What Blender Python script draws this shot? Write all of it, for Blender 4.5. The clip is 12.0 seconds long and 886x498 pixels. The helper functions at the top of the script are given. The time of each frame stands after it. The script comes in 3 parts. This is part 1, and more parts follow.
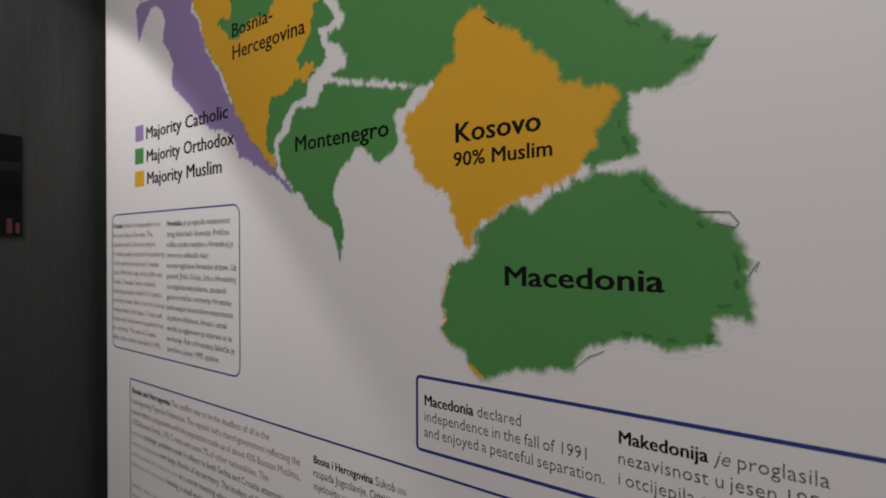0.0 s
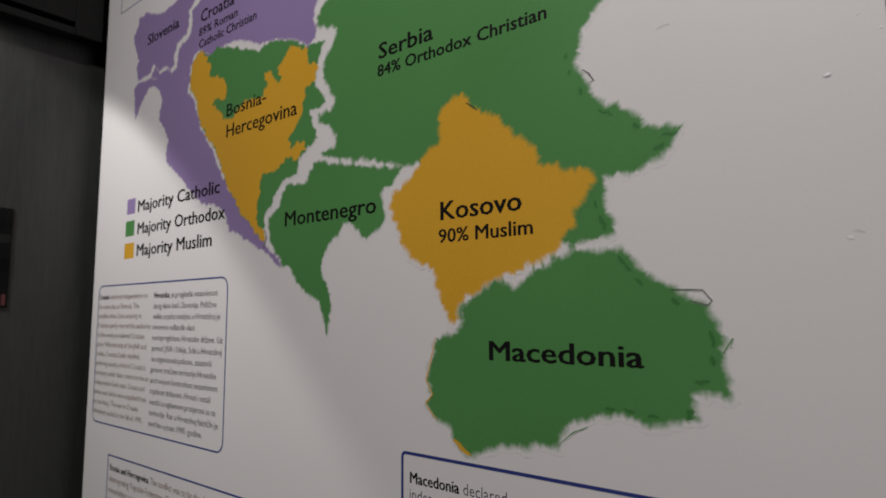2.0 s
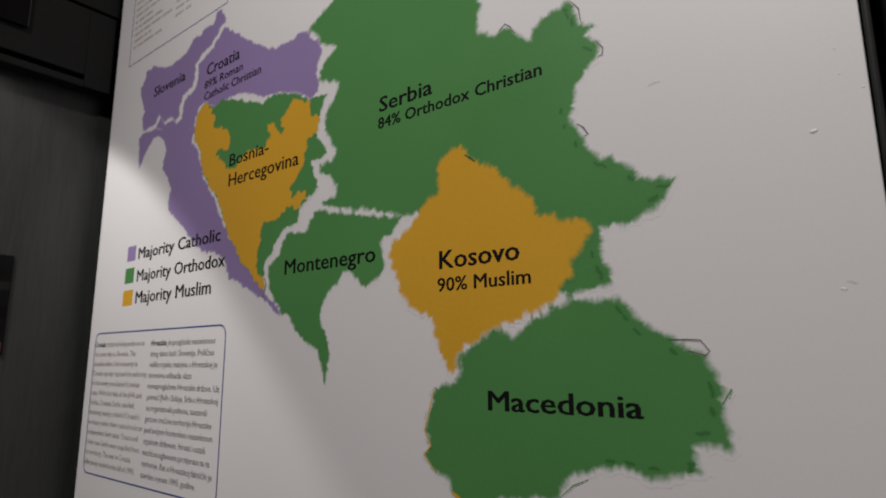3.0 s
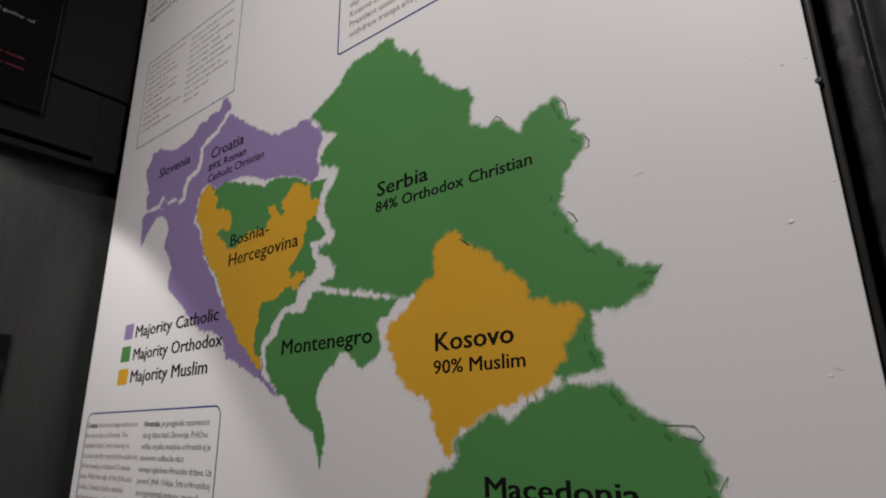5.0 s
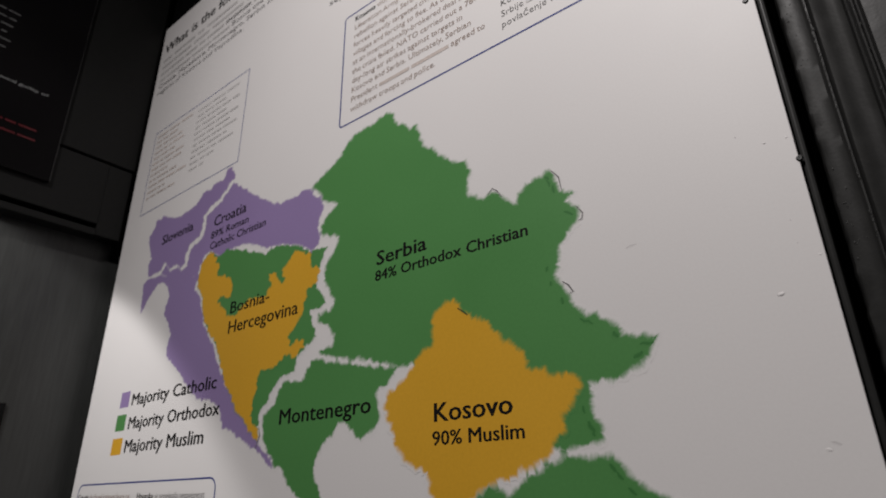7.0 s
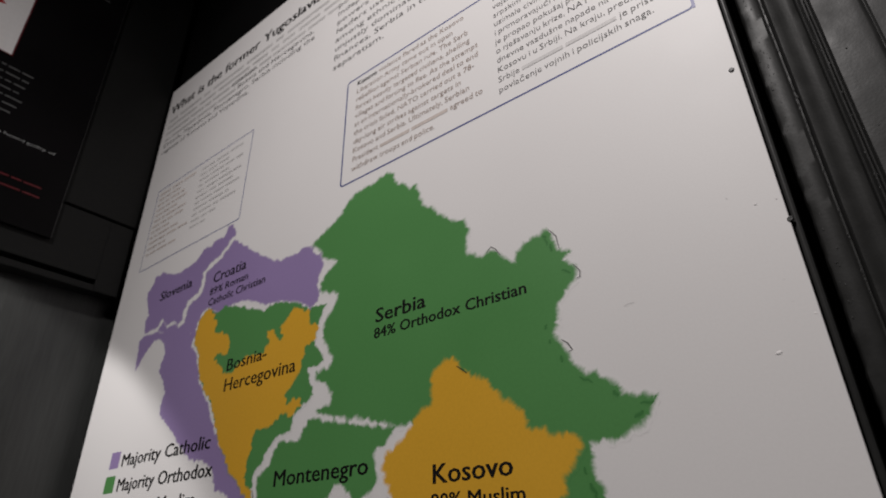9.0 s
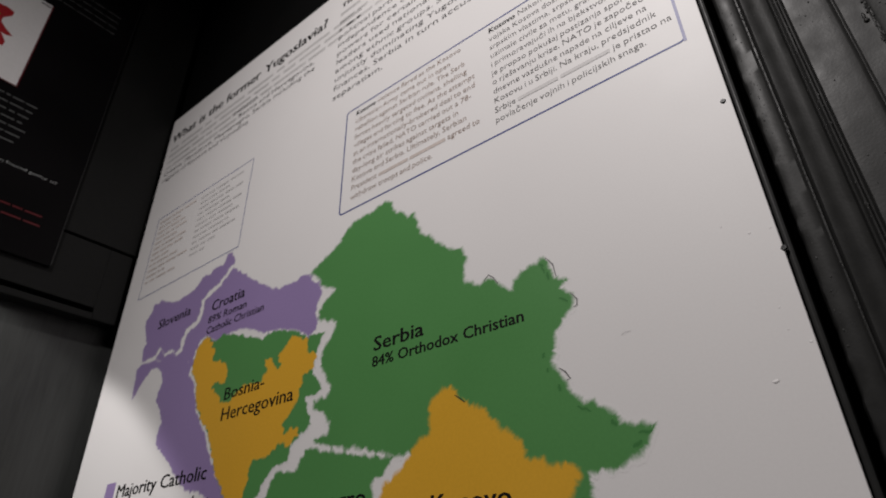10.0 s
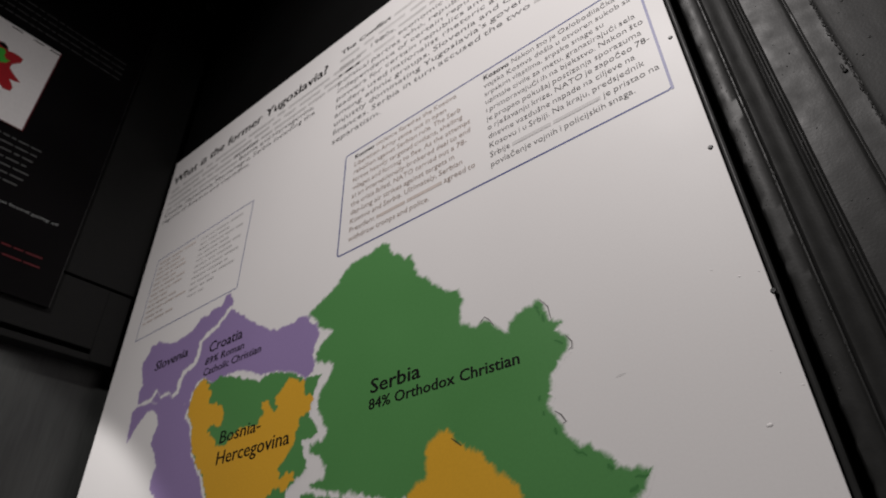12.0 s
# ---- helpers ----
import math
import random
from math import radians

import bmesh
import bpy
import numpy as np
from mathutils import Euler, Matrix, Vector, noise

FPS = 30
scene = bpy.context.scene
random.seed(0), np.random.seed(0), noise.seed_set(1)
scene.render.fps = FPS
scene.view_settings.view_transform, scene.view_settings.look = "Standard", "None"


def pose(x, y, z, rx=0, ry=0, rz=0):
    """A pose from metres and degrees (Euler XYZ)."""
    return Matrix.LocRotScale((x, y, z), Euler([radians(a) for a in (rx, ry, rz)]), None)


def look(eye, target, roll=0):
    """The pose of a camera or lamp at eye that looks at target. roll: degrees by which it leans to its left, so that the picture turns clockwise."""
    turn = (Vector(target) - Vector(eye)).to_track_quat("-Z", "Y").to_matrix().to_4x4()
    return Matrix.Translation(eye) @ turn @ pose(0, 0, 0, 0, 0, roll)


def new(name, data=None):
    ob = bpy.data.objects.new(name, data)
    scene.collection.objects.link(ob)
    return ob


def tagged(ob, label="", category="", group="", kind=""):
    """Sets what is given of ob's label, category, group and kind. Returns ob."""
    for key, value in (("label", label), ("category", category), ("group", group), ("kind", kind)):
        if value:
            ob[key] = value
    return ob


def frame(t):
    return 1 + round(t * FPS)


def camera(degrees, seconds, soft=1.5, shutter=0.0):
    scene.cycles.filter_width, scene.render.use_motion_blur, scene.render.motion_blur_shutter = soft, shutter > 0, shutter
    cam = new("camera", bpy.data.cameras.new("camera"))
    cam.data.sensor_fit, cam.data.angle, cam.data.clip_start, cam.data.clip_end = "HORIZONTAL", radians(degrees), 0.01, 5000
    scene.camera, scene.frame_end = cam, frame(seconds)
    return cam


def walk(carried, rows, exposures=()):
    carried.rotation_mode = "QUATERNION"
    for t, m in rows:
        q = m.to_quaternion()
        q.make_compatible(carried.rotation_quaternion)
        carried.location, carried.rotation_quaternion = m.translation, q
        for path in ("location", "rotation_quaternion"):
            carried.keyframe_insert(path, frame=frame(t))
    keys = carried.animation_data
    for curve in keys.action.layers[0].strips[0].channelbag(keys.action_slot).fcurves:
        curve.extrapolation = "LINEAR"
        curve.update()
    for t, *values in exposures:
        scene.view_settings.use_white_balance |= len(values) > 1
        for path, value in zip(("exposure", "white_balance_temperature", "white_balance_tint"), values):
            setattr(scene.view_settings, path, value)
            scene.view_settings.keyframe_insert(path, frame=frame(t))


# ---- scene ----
cam = camera(72.9, 12.0, soft=1.8)
cam.data.dof.use_dof, cam.data.dof.focus_distance, cam.data.dof.aperture_fstop = True, 0.62, 7.0
PATH = [
    (0, (1.1983, -0.4571, 1.3193), (0.5576, 0.3108, 1.3170), -0.16),
    (0.5, (1.2028, -0.4601, 1.3201), (0.5669, 0.3113, 1.3424), -0.21),
    (1, (1.2049, -0.4629, 1.3229), (0.5735, 0.3112, 1.3682), -0.23),
    (1.5, (1.2077, -0.4650, 1.3248), (0.5806, 0.3105, 1.3979), -0.22),
    (2, (1.2100, -0.4662, 1.3283), (0.5881, 0.3097, 1.4344), -0.34),
    (2.5, (1.2116, -0.4692, 1.3318), (0.5944, 0.3053, 1.4709), -0.39),
    (3, (1.2133, -0.4714, 1.3311), (0.6010, 0.2983, 1.5119), -0.33),
    (5, (1.2252, -0.4828, 1.3422), (0.6334, 0.2688, 1.6336), -0.69),
    (5.5, (1.2282, -0.4867, 1.3433), (0.6430, 0.2594, 1.6609), -0.67),
    (6, (1.2315, -0.4898, 1.3458), (0.6516, 0.2501, 1.6865), -0.86),
    (6.5, (1.2340, -0.4915, 1.3486), (0.6583, 0.2423, 1.7093), -0.97),
    (7, (1.2346, -0.4930, 1.3493), (0.6655, 0.2343, 1.7328), -1.01),
    (9, (1.2366, -0.5002, 1.3478), (0.6977, 0.2000, 1.8160), -1.05),
    (9.5, (1.2372, -0.5002, 1.3459), (0.7060, 0.1912, 1.8356), -0.96),
    (10, (1.2412, -0.5029, 1.3486), (0.7163, 0.1820, 1.8540), -1.27),
    (10.5, (1.2437, -0.5049, 1.3497), (0.7236, 0.1729, 1.8694), -1.31),
    (11, (1.2460, -0.5090, 1.3489), (0.7332, 0.1612, 1.8854), -1.38),
    (11.5, (1.2492, -0.5088, 1.3492), (0.7414, 0.1540, 1.8995), -1.41),
    (12, (1.2504, -0.5093, 1.3490), (0.7479, 0.1513, 1.9068), -1.57),
]
walk(cam, [(t, look(eye, target, roll)) for t, eye, target, roll in PATH], [(0.0, -0.06), (3.0, -0.08), (6.5, -0.1), (9.0, -0.17), (12.0, -0.22)])

# ---- light: a dim indoor room, a ceiling lamp and one spotlight ----
world = bpy.data.worlds.new("world")
world.use_nodes = True
world.node_tree.nodes["Background"].inputs["Color"].default_value = (0.5, 0.5, 0.5, 1)
world.node_tree.nodes["Background"].inputs["Strength"].default_value = 0.02
scene.world = world


def lamp(name, kind, energy, m, colour):
    data = bpy.data.lights.new(name, kind)
    data.energy, data.color = energy, colour
    ob = new(name, data)
    ob.matrix_world = m
    return data


LAMP_AT = (1.1, -1.37, 3.1)
flood = lamp("ceiling_lamp_light", "SPOT", 159.0, look(LAMP_AT, (1.48, 0.0, 1.22)), (1.0, 0.952, 0.937))
flood.spot_size, flood.spot_blend, flood.shadow_soft_size = radians(131.5), 1.0, 0.06
SPOT_AT, SPOT_AXIS = (0.16, -0.5, 1.91), (-0.448, -0.035, -0.893)
spot = lamp("spotlight_light", "SPOT", 9.8, look(SPOT_AT, tuple(Vector(SPOT_AT) + Vector(SPOT_AXIS))), (1.0, 0.97, 0.95))
spot.spot_size, spot.spot_blend, spot.shadow_soft_size = radians(139.6), 0.11, 0.018


# ---- materials ----
def material(name, colour, rough=0.5, metal=0.0, vary=0.12, scale=6.0, fine=180.0, bump=0.05, spec=0.5, streak=(1, 1, 1)):
    """A surface with broad stains and fine grain in its colour, gloss and relief."""
    m = bpy.data.materials.new(name)
    m.use_nodes = True
    n, link = m.node_tree.nodes, m.node_tree.links.new
    b = n["Principled BSDF"]
    geo = n.new("ShaderNodeNewGeometry")
    stretch = n.new("ShaderNodeMapping")
    stretch.inputs["Scale"].default_value = streak
    link(geo.outputs["Position"], stretch.inputs["Vector"])
    broad, grain = n.new("ShaderNodeTexNoise"), n.new("ShaderNodeTexNoise")
    for tex, s, d in ((broad, scale, 4.0), (grain, fine, 3.0)):
        tex.inputs["Scale"].default_value, tex.inputs["Detail"].default_value = s, d
        link(stretch.outputs["Vector"], tex.inputs["Vector"])
    add = n.new("ShaderNodeMath")
    add.operation = "ADD"
    link(broad.outputs["Fac"], add.inputs[0])
    link(grain.outputs["Fac"], add.inputs[1])
    span = n.new("ShaderNodeMapRange")
    span.inputs["From Min"].default_value, span.inputs["From Max"].default_value = 0.6, 1.4
    span.inputs["To Min"].default_value, span.inputs["To Max"].default_value = 1 - vary, 1 + vary
    link(add.outputs[0], span.inputs["Value"])
    mul = n.new("ShaderNodeVectorMath")
    mul.operation = "SCALE"
    mul.inputs[0].default_value = colour
    link(span.outputs["Result"], mul.inputs["Scale"])
    link(mul.outputs["Vector"], b.inputs["Base Color"])
    gloss = n.new("ShaderNodeMapRange")
    gloss.inputs["From Min"].default_value, gloss.inputs["From Max"].default_value = 0.3, 0.7
    gloss.inputs["To Min"].default_value, gloss.inputs["To Max"].default_value = max(rough - 0.07, 0.03), min(rough + 0.07, 1)
    link(broad.outputs["Fac"], gloss.inputs["Value"])
    link(gloss.outputs["Result"], b.inputs["Roughness"])
    b.inputs["Metallic"].default_value = metal
    b.inputs["Specular IOR Level"].default_value = spec
    if bump:
        relief = n.new("ShaderNodeBump")
        relief.inputs["Strength"].default_value, relief.inputs["Distance"].default_value = bump, 0.002
        link(add.outputs[0], relief.inputs["Height"])
        link(relief.outputs["Normal"], b.inputs["Normal"])
    return m


WHITE = material("white_laminate", (0.72, 0.70, 0.695), 0.5, vary=0.025, scale=3.0, fine=400, bump=0.02, spec=0.25)
EDGE = material("dark_board_edge", (0.02, 0.02, 0.02), 0.5)
PAINT = material("glossy_black_paint", (0.0190, 0.0190, 0.0184), 0.46, vary=0.08, scale=45, fine=380, bump=0.045, spec=0.17)
WALLPAINT = material("black_wall_paint", (0.0080, 0.0080, 0.0078), 0.5, vary=0.2, scale=5, fine=90, bump=0.08, spec=0.2)
NORTH = material("matt_black_paint", (0.003, 0.003, 0.003), 0.7, vary=0.2, bump=0.05, spec=0.06)
BOARDING = material("brushed_grey_boarding", (0.027, 0.0281, 0.0272), 0.42, vary=0.3, scale=16, fine=200, bump=0.08, spec=0.45, streak=(1, 1, 0.08))
FLOOR = material("dark_floor", (0.06, 0.055, 0.05), 0.5)
CEILING = material("dark_ceiling", (0.02, 0.02, 0.02), 0.8)
INK = material("black_ink", (0.007, 0.0065, 0.0065), 0.6, vary=0.1, bump=0, spec=0.12)
GREY_INK = material("grey_ink", (0.10, 0.097, 0.098), 0.5, vary=0.1, bump=0, spec=0.3)
BROWN_INK = material("brown_ink", (0.29, 0.215, 0.18), 0.5, vary=0.15, bump=0, spec=0.3)
DARK_INK = material("dark_text_ink", (0.06, 0.056, 0.057), 0.6, vary=0.1, bump=0, spec=0.12)
SMEAR_GREY = material("blurred_grey_ink", (0.52, 0.505, 0.50), 0.5, vary=0.3, fine=500, bump=0, spec=0.3)
SMEAR_BROWN = material("blurred_brown_ink", (0.56, 0.49, 0.455), 0.5, vary=0.3, fine=500, bump=0, spec=0.3)
SMEARS = {"grey_ink": SMEAR_GREY, "dark_text_ink": SMEAR_GREY, "brown_ink": SMEAR_BROWN, "black_ink": SMEAR_GREY}
BLUE_INK = material("blue_ink", (0.030, 0.045, 0.20), 0.5, vary=0.1, bump=0, spec=0.3)
# blue ink with a light reflection put into its colour
BLUE_GLARE = material("blue_ink_glare", (0.26, 0.26, 0.42), 0.5, vary=0.1, bump=0, spec=0.3)
GREEN = material("green_ink", (0.078, 0.238, 0.070), 0.5, vary=0.06, scale=5, fine=300, bump=0.01, spec=0.25)
GOLD = material("gold_ink", (0.64, 0.345, 0.028), 0.5, vary=0.06, scale=5, fine=300, bump=0.01, spec=0.25)
PURPLE = material("purple_ink", (0.275, 0.20, 0.39), 0.5, vary=0.06, scale=5, fine=300, bump=0.01, spec=0.25)
def soft_ink(name, colour, most=1.0):
    """Ink of an enlarged, blurred print: by the mesh's own 'fade' it runs, in uneven blots, into the print under it."""
    m = material(name, colour, 0.5, vary=0.06, scale=5, fine=300, bump=0.01, spec=0.25)
    n, link = m.node_tree.nodes, m.node_tree.links.new
    fade, under, blot, sway = n.new("ShaderNodeAttribute"), n.new("ShaderNodeAttribute"), n.new("ShaderNodeTexNoise"), n.new("ShaderNodeMath")
    fade.attribute_name, under.attribute_name = "fade", "under"
    blot.inputs["Scale"].default_value, blot.inputs["Detail"].default_value = 260.0, 2.0
    link(n["Geometry"].outputs["Position"], blot.inputs["Vector"])
    sway.operation, sway.inputs[1].default_value, sway.inputs[2].default_value = "MULTIPLY_ADD", 0.4, -0.2
    link(blot.outputs["Fac"], sway.inputs[0])
    total, span, mix = n.new("ShaderNodeMath"), n.new("ShaderNodeMapRange"), n.new("ShaderNodeMix")
    link(fade.outputs["Fac"], total.inputs[0])
    link(sway.outputs[0], total.inputs[1])
    span.interpolation_type = "SMOOTHSTEP"
    span.inputs["From Min"].default_value, span.inputs["From Max"].default_value, span.inputs["To Max"].default_value = 0.12, 0.9, most
    link(total.outputs[0], span.inputs["Value"])
    mix.data_type = "RGBA"
    link(span.outputs["Result"], mix.inputs["Factor"])
    link(under.outputs["Color"], mix.inputs[6])
    link(n["Vector Math"].outputs["Vector"], mix.inputs[7])
    link(mix.outputs[2], n["Principled BSDF"].inputs["Base Color"])
    return m


PAPER, GREEN_TONE, GOLD_TONE, PURPLE_TONE = (0.72, 0.70, 0.695), (0.078, 0.238, 0.070), (0.64, 0.345, 0.028), (0.275, 0.20, 0.39)
SOFT_GREEN = soft_ink("soft_green_ink", GREEN_TONE)
SOFT_GOLD = soft_ink("soft_gold_ink", GOLD_TONE)
SOFT_PURPLE = soft_ink("soft_purple_ink", PURPLE_TONE)
SOFT_DEEP = soft_ink("soft_deep_green_ink", (0.030, 0.135, 0.032), 0.7)
SOFT_BLACK = soft_ink("soft_black_ink", (0.02, 0.018, 0.018), 0.9)
POSTER = material("black_poster_print", (0.0025, 0.002, 0.0025), 0.5, vary=0.2, bump=0.01, spec=0.1)
POSTER_WHITE = material("poster_white_ink", (0.75, 0.73, 0.73), 0.4, vary=0.05, bump=0)
POSTER_GREY = material("poster_grey_ink", (0.10, 0.10, 0.10), 0.4, vary=0.1, bump=0)
POSTER_PALE = material("poster_pale_ink", (0.36, 0.36, 0.36), 0.4, vary=0.1, bump=0)
POSTER_DARK_RED = material("poster_dark_red_ink", (0.10, 0.006, 0.010), 0.4, vary=0.1, bump=0)
POSTER_DIM = material("poster_dim_ink", (0.07, 0.07, 0.07), 0.4, vary=0.1, bump=0)
POSTER_RED = material("poster_red_ink", (0.36, 0.012, 0.018), 0.4, vary=0.1, bump=0)
POSTER_GREEN = material("poster_green_ink", (0.05, 0.38, 0.04), 0.4, vary=0.1, bump=0)
CLEAR_EDGE = material("polished_poster_edge", (0.02, 0.02, 0.02), 0.3, vary=0.2, bump=0.1)
FADED_RED = material("faded_red_print", (0.08, 0.015, 0.018), 0.5, vary=0.3, bump=0)
PHOTO = material("dark_photo_print", (0.004, 0.004, 0.0042), 0.5, vary=0.5, scale=30, bump=0, spec=0.1)
STEEL = material("screw_steel", (0.022, 0.022, 0.022), 0.45, metal=0.2, vary=0.2, bump=0.1)


# ---- building helpers ----
def finish(name, bm, mat, parent=None, label="", smooth=False):
    data = bpy.data.meshes.new(name)
    bm.normal_update()
    bm.to_mesh(data)
    bm.free()
    for p in data.polygons:
        p.use_smooth = smooth
    data.materials.append(mat)
    ob = new(name, data)
    ob.parent = parent
    if label:
        ob["label"] = label
    return ob


def part(name, bm, mat, parent, label="", smooth=False):
    return finish(name, bm, mat, parent, label, smooth)


def box(bm, x0, x1, y0, y1, z0, z1, bevel=0.0):
    made = bmesh.ops.create_cube(bm, size=1.0)["verts"]
    for v in made:
        v.co = Vector((x0 + (v.co.x + 0.5) * (x1 - x0), y0 + (v.co.y + 0.5) * (y1 - y0), z0 + (v.co.z + 0.5) * (z1 - z0)))
    if bevel:
        edges = list({e for v in made for e in v.link_edges})
        bmesh.ops.bevel(bm, geom=edges, offset=bevel, segments=2, affect="EDGES", profile=0.6)
    return bm


def block(name, mat, x0, x1, y0, y1, z0, z1, bevel=0.0, parent=None, label=""):
    return finish(name, box(bmesh.new(), x0, x1, y0, y1, z0, z1, bevel), mat, parent, label)


def empty(name, place, label, category, group=""):
    ob = new(name)
    ob.location = place
    return tagged(ob, label, category, group)


# ---- the setting ----
BACK = 0.022          # the wall's face behind the panel
SIDE = -0.046         # the face of the lower side wall at the panel's left
UPPER = -0.012        # the face of the boarding over it
tagged(block("floor", FLOOR, -0.3, 3.4, -3.6, 0.3, -0.2, 0.0), "dark worn floor of the exhibition room", "floor", kind="structure")
tagged(block("ceiling", CEILING, -0.3, 3.4, -3.6, 0.3, 3.2, 3.4), "black painted ceiling", "ceiling", kind="structure")
tagged(block("wall_north", NORTH, SIDE, 1.2045, BACK, BACK + 0.15, 0.0, 3.2), "black painted wall behind the map panel", "wall", kind="structure")
tagged(block("wall_north_beside", NORTH, 1.2180, 3.2, BACK, BACK + 0.15, 0.0, 3.2), "black painted wall behind the door moulding", "wall", kind="structure")
tagged(block("wall_joint", NORTH, 1.2045, 1.2180, BACK + 0.10, BACK + 0.15, 0.0, 3.2), "deep dark joint between the wall and the moulding", "wall", kind="structure")
tagged(block("wall_west", BOARDING, SIDE - 0.15, SIDE, -3.4, BACK + 0.15, 0.0, 3.2), "black painted boarded side wall", "wall", kind="structure")
tagged(block("wall_east", WALLPAINT, 3.2, 3.35, -3.4, BACK + 0.15, 0.0, 3.2), "black painted wall", "wall", kind="structure")
tagged(block("wall_south", WALLPAINT, SIDE - 0.15, 3.35, -3.55, -3.4, 0.0, 3.2), "black painted wall", "wall", kind="structure")


def moulding():
    """The painted door casing beside the panel: one profile drawn up the wall, with the paint's waviness."""
    profile = [(1.2165, 0.0600), (1.2169, 0.0160), (1.2177, 0.0085), (1.2190, 0.0052), (1.2205, 0.0045), (1.2335, 0.0040), (1.2350, 0.0028), (1.2362, 0.0016),
               (1.2374, 0.0016), (1.2382, 0.0040), (1.2390, 0.0056), (1.2405, 0.0066), (1.2430, 0.0060), (1.2460, 0.0046), (1.2490, 0.0032), (1.2520, 0.0022),
               (1.2555, 0.0014), (1.2585, 0.0006), (1.2606, -0.0006), (1.2616, 0.0006), (1.2626, 0.0026), (1.2640, 0.0030), (1.2650, 0.0016), (1.2660, -0.0010), (1.2672, -0.0014),
               (1.2682, 0.0004), (1.2690, 0.0020), (1.2702, 0.0022), (1.2712, -0.0004), (1.2724, -0.0018), (1.2745, -0.0020), (1.3020, -0.0024), (1.3044, -0.0020),
               (1.3056, -0.0008), (1.3066, -0.0010), (1.3078, -0.0024), (1.3235, -0.0028), (1.3248, -0.0030),
               (1.3256, -0.0036), (1.3266, -0.0032), (1.3290, -0.0030), (1.46, -0.0030), (1.466, 0.002), (1.468, 0.0215)]
    fine = []
    for a, b in zip(profile, profile[1:]):
        n = max(1, int(abs(b[0] - a[0]) / 0.005))
        fine += [(a[0] + (b[0] - a[0]) * k / n, a[1] + (b[1] - a[1]) * k / n) for k in range(n)]
    profile = fine + profile[-1:]
    bm = bmesh.new()
    rows = []
    steps = 520
    for i in range(steps + 1):
        z = 0.002 + 3.19 * i / steps
        row = []
        for x, y in profile:
            wob = noise.noise(Vector((x * 60, y * 60, z * 14))) * 0.00022 + noise.noise(Vector((x * 200, 7, z * 60))) * 0.00020
            if x < 1.2200:
                wob += noise.noise(Vector((3, 5, z * 90))) * 0.0012 + noise.noise(Vector((9, 5, z * 260))) * 0.0005
            row.append(bm.verts.new((x + wob, y + (wob if y < 0.02 else 0), z)))
        rows.append(row)
    for a, b in zip(rows, rows[1:]):
        for k in range(len(profile) - 1):
            bm.faces.new((a[k], a[k + 1], b[k + 1], b[k]))
    dice = random.Random(4)
    lumps = [(1.3252 + dice.uniform(-0.0016, 0.0014), -0.0036, 1.60 + 0.42 * i / 129, dice.uniform(0.0004, 0.0011), dice.uniform(1.4, 5.0)) for i in range(130)]
    lumps += [(dice.uniform(1.2205, 1.2340), 0.0044, dice.uniform(1.50, 1.98), dice.uniform(0.0003, 0.0008), dice.uniform(0.8, 2.6)) for i in range(150)]
    lumps += [(1.2366 + dice.uniform(-0.0004, 0.0004), 0.0016, dice.uniform(1.50, 1.98), dice.uniform(0.0003, 0.0007), dice.uniform(1.0, 5.0)) for i in range(110)]
    lumps += [(dice.uniform(1.2655, 1.2680), -0.0012, dice.uniform(1.55, 1.98), dice.uniform(0.0002, 0.0005), dice.uniform(1.0, 4.0)) for i in range(60)]
    lumps += [(dice.uniform(1.275, 1.322), -0.0022, dice.uniform(1.55, 1.98), dice.uniform(0.0003, 0.0009), dice.uniform(0.8, 1.6)) for i in range(26)]
    lumps += [(dice.uniform(1.327, 1.40), -0.0030, dice.uniform(1.70, 1.98), dice.uniform(0.0004, 0.0015), dice.uniform(0.6, 1.6)) for i in range(60)]
    lumps += [(1.2370, 0.0014, 1.843, 0.0013, 2.4), (1.2376, 0.0020, 1.700, 0.0013, 2.2), (1.2372, 0.0016, 1.708, 0.0010, 2.0)]
    ball = bmesh.new()
    bmesh.ops.create_icosphere(ball, subdivisions=1, radius=1.0)
    ball.verts.index_update()
    for x, y, z, r, tall in lumps:
        made = [bm.verts.new((x + v.co.x * r, y + v.co.y * r * 0.6, z + v.co.z * r * tall)) for v in ball.verts]
        for f in ball.faces:
            bm.faces.new([made[v.index] for v in f.verts])
    ball.free()
    for x, z, r, tall in ((1.3208, 1.7705, 0.0024, 1.1), (1.3204, 1.7760, 0.0014, 3.6), (1.290, 1.82, 0.0008, 1.0)):
        bmesh.ops.create_icosphere(bm, subdivisions=2, radius=1.0, matrix=Matrix.Translation((x, -0.0026, z)) @ Matrix.Diagonal((r, r * 0.8, r * tall, 1)))
    return bm


trim = finish("trim", moulding(), PAINT, smooth=True)
trim.data.set_sharp_from_angle(angle=radians(40))
tagged(trim, "thickly black painted wooden moulding with drips", "moulding", kind="structure")

tagged(block("edge_bead", PAINT, 1.2046, 1.2100, 0.0030, BACK - 0.0005, 0.03, 2.42, 0.0022), "narrow glossy black bead beside the white panel", "trim", kind="structure")

# ---- the map panel ----
W, TOP, FOOT = 1.2035, 2.42, 0.03
panel = empty("map_panel", (W / 2, 0, FOOT), "tall white printed map panel screwed to a black wall", "panel")


def on_panel(ob):
    ob.parent = panel
    ob.matrix_parent_inverse = Matrix.Translation((-W / 2, 0, -FOOT))
    return ob


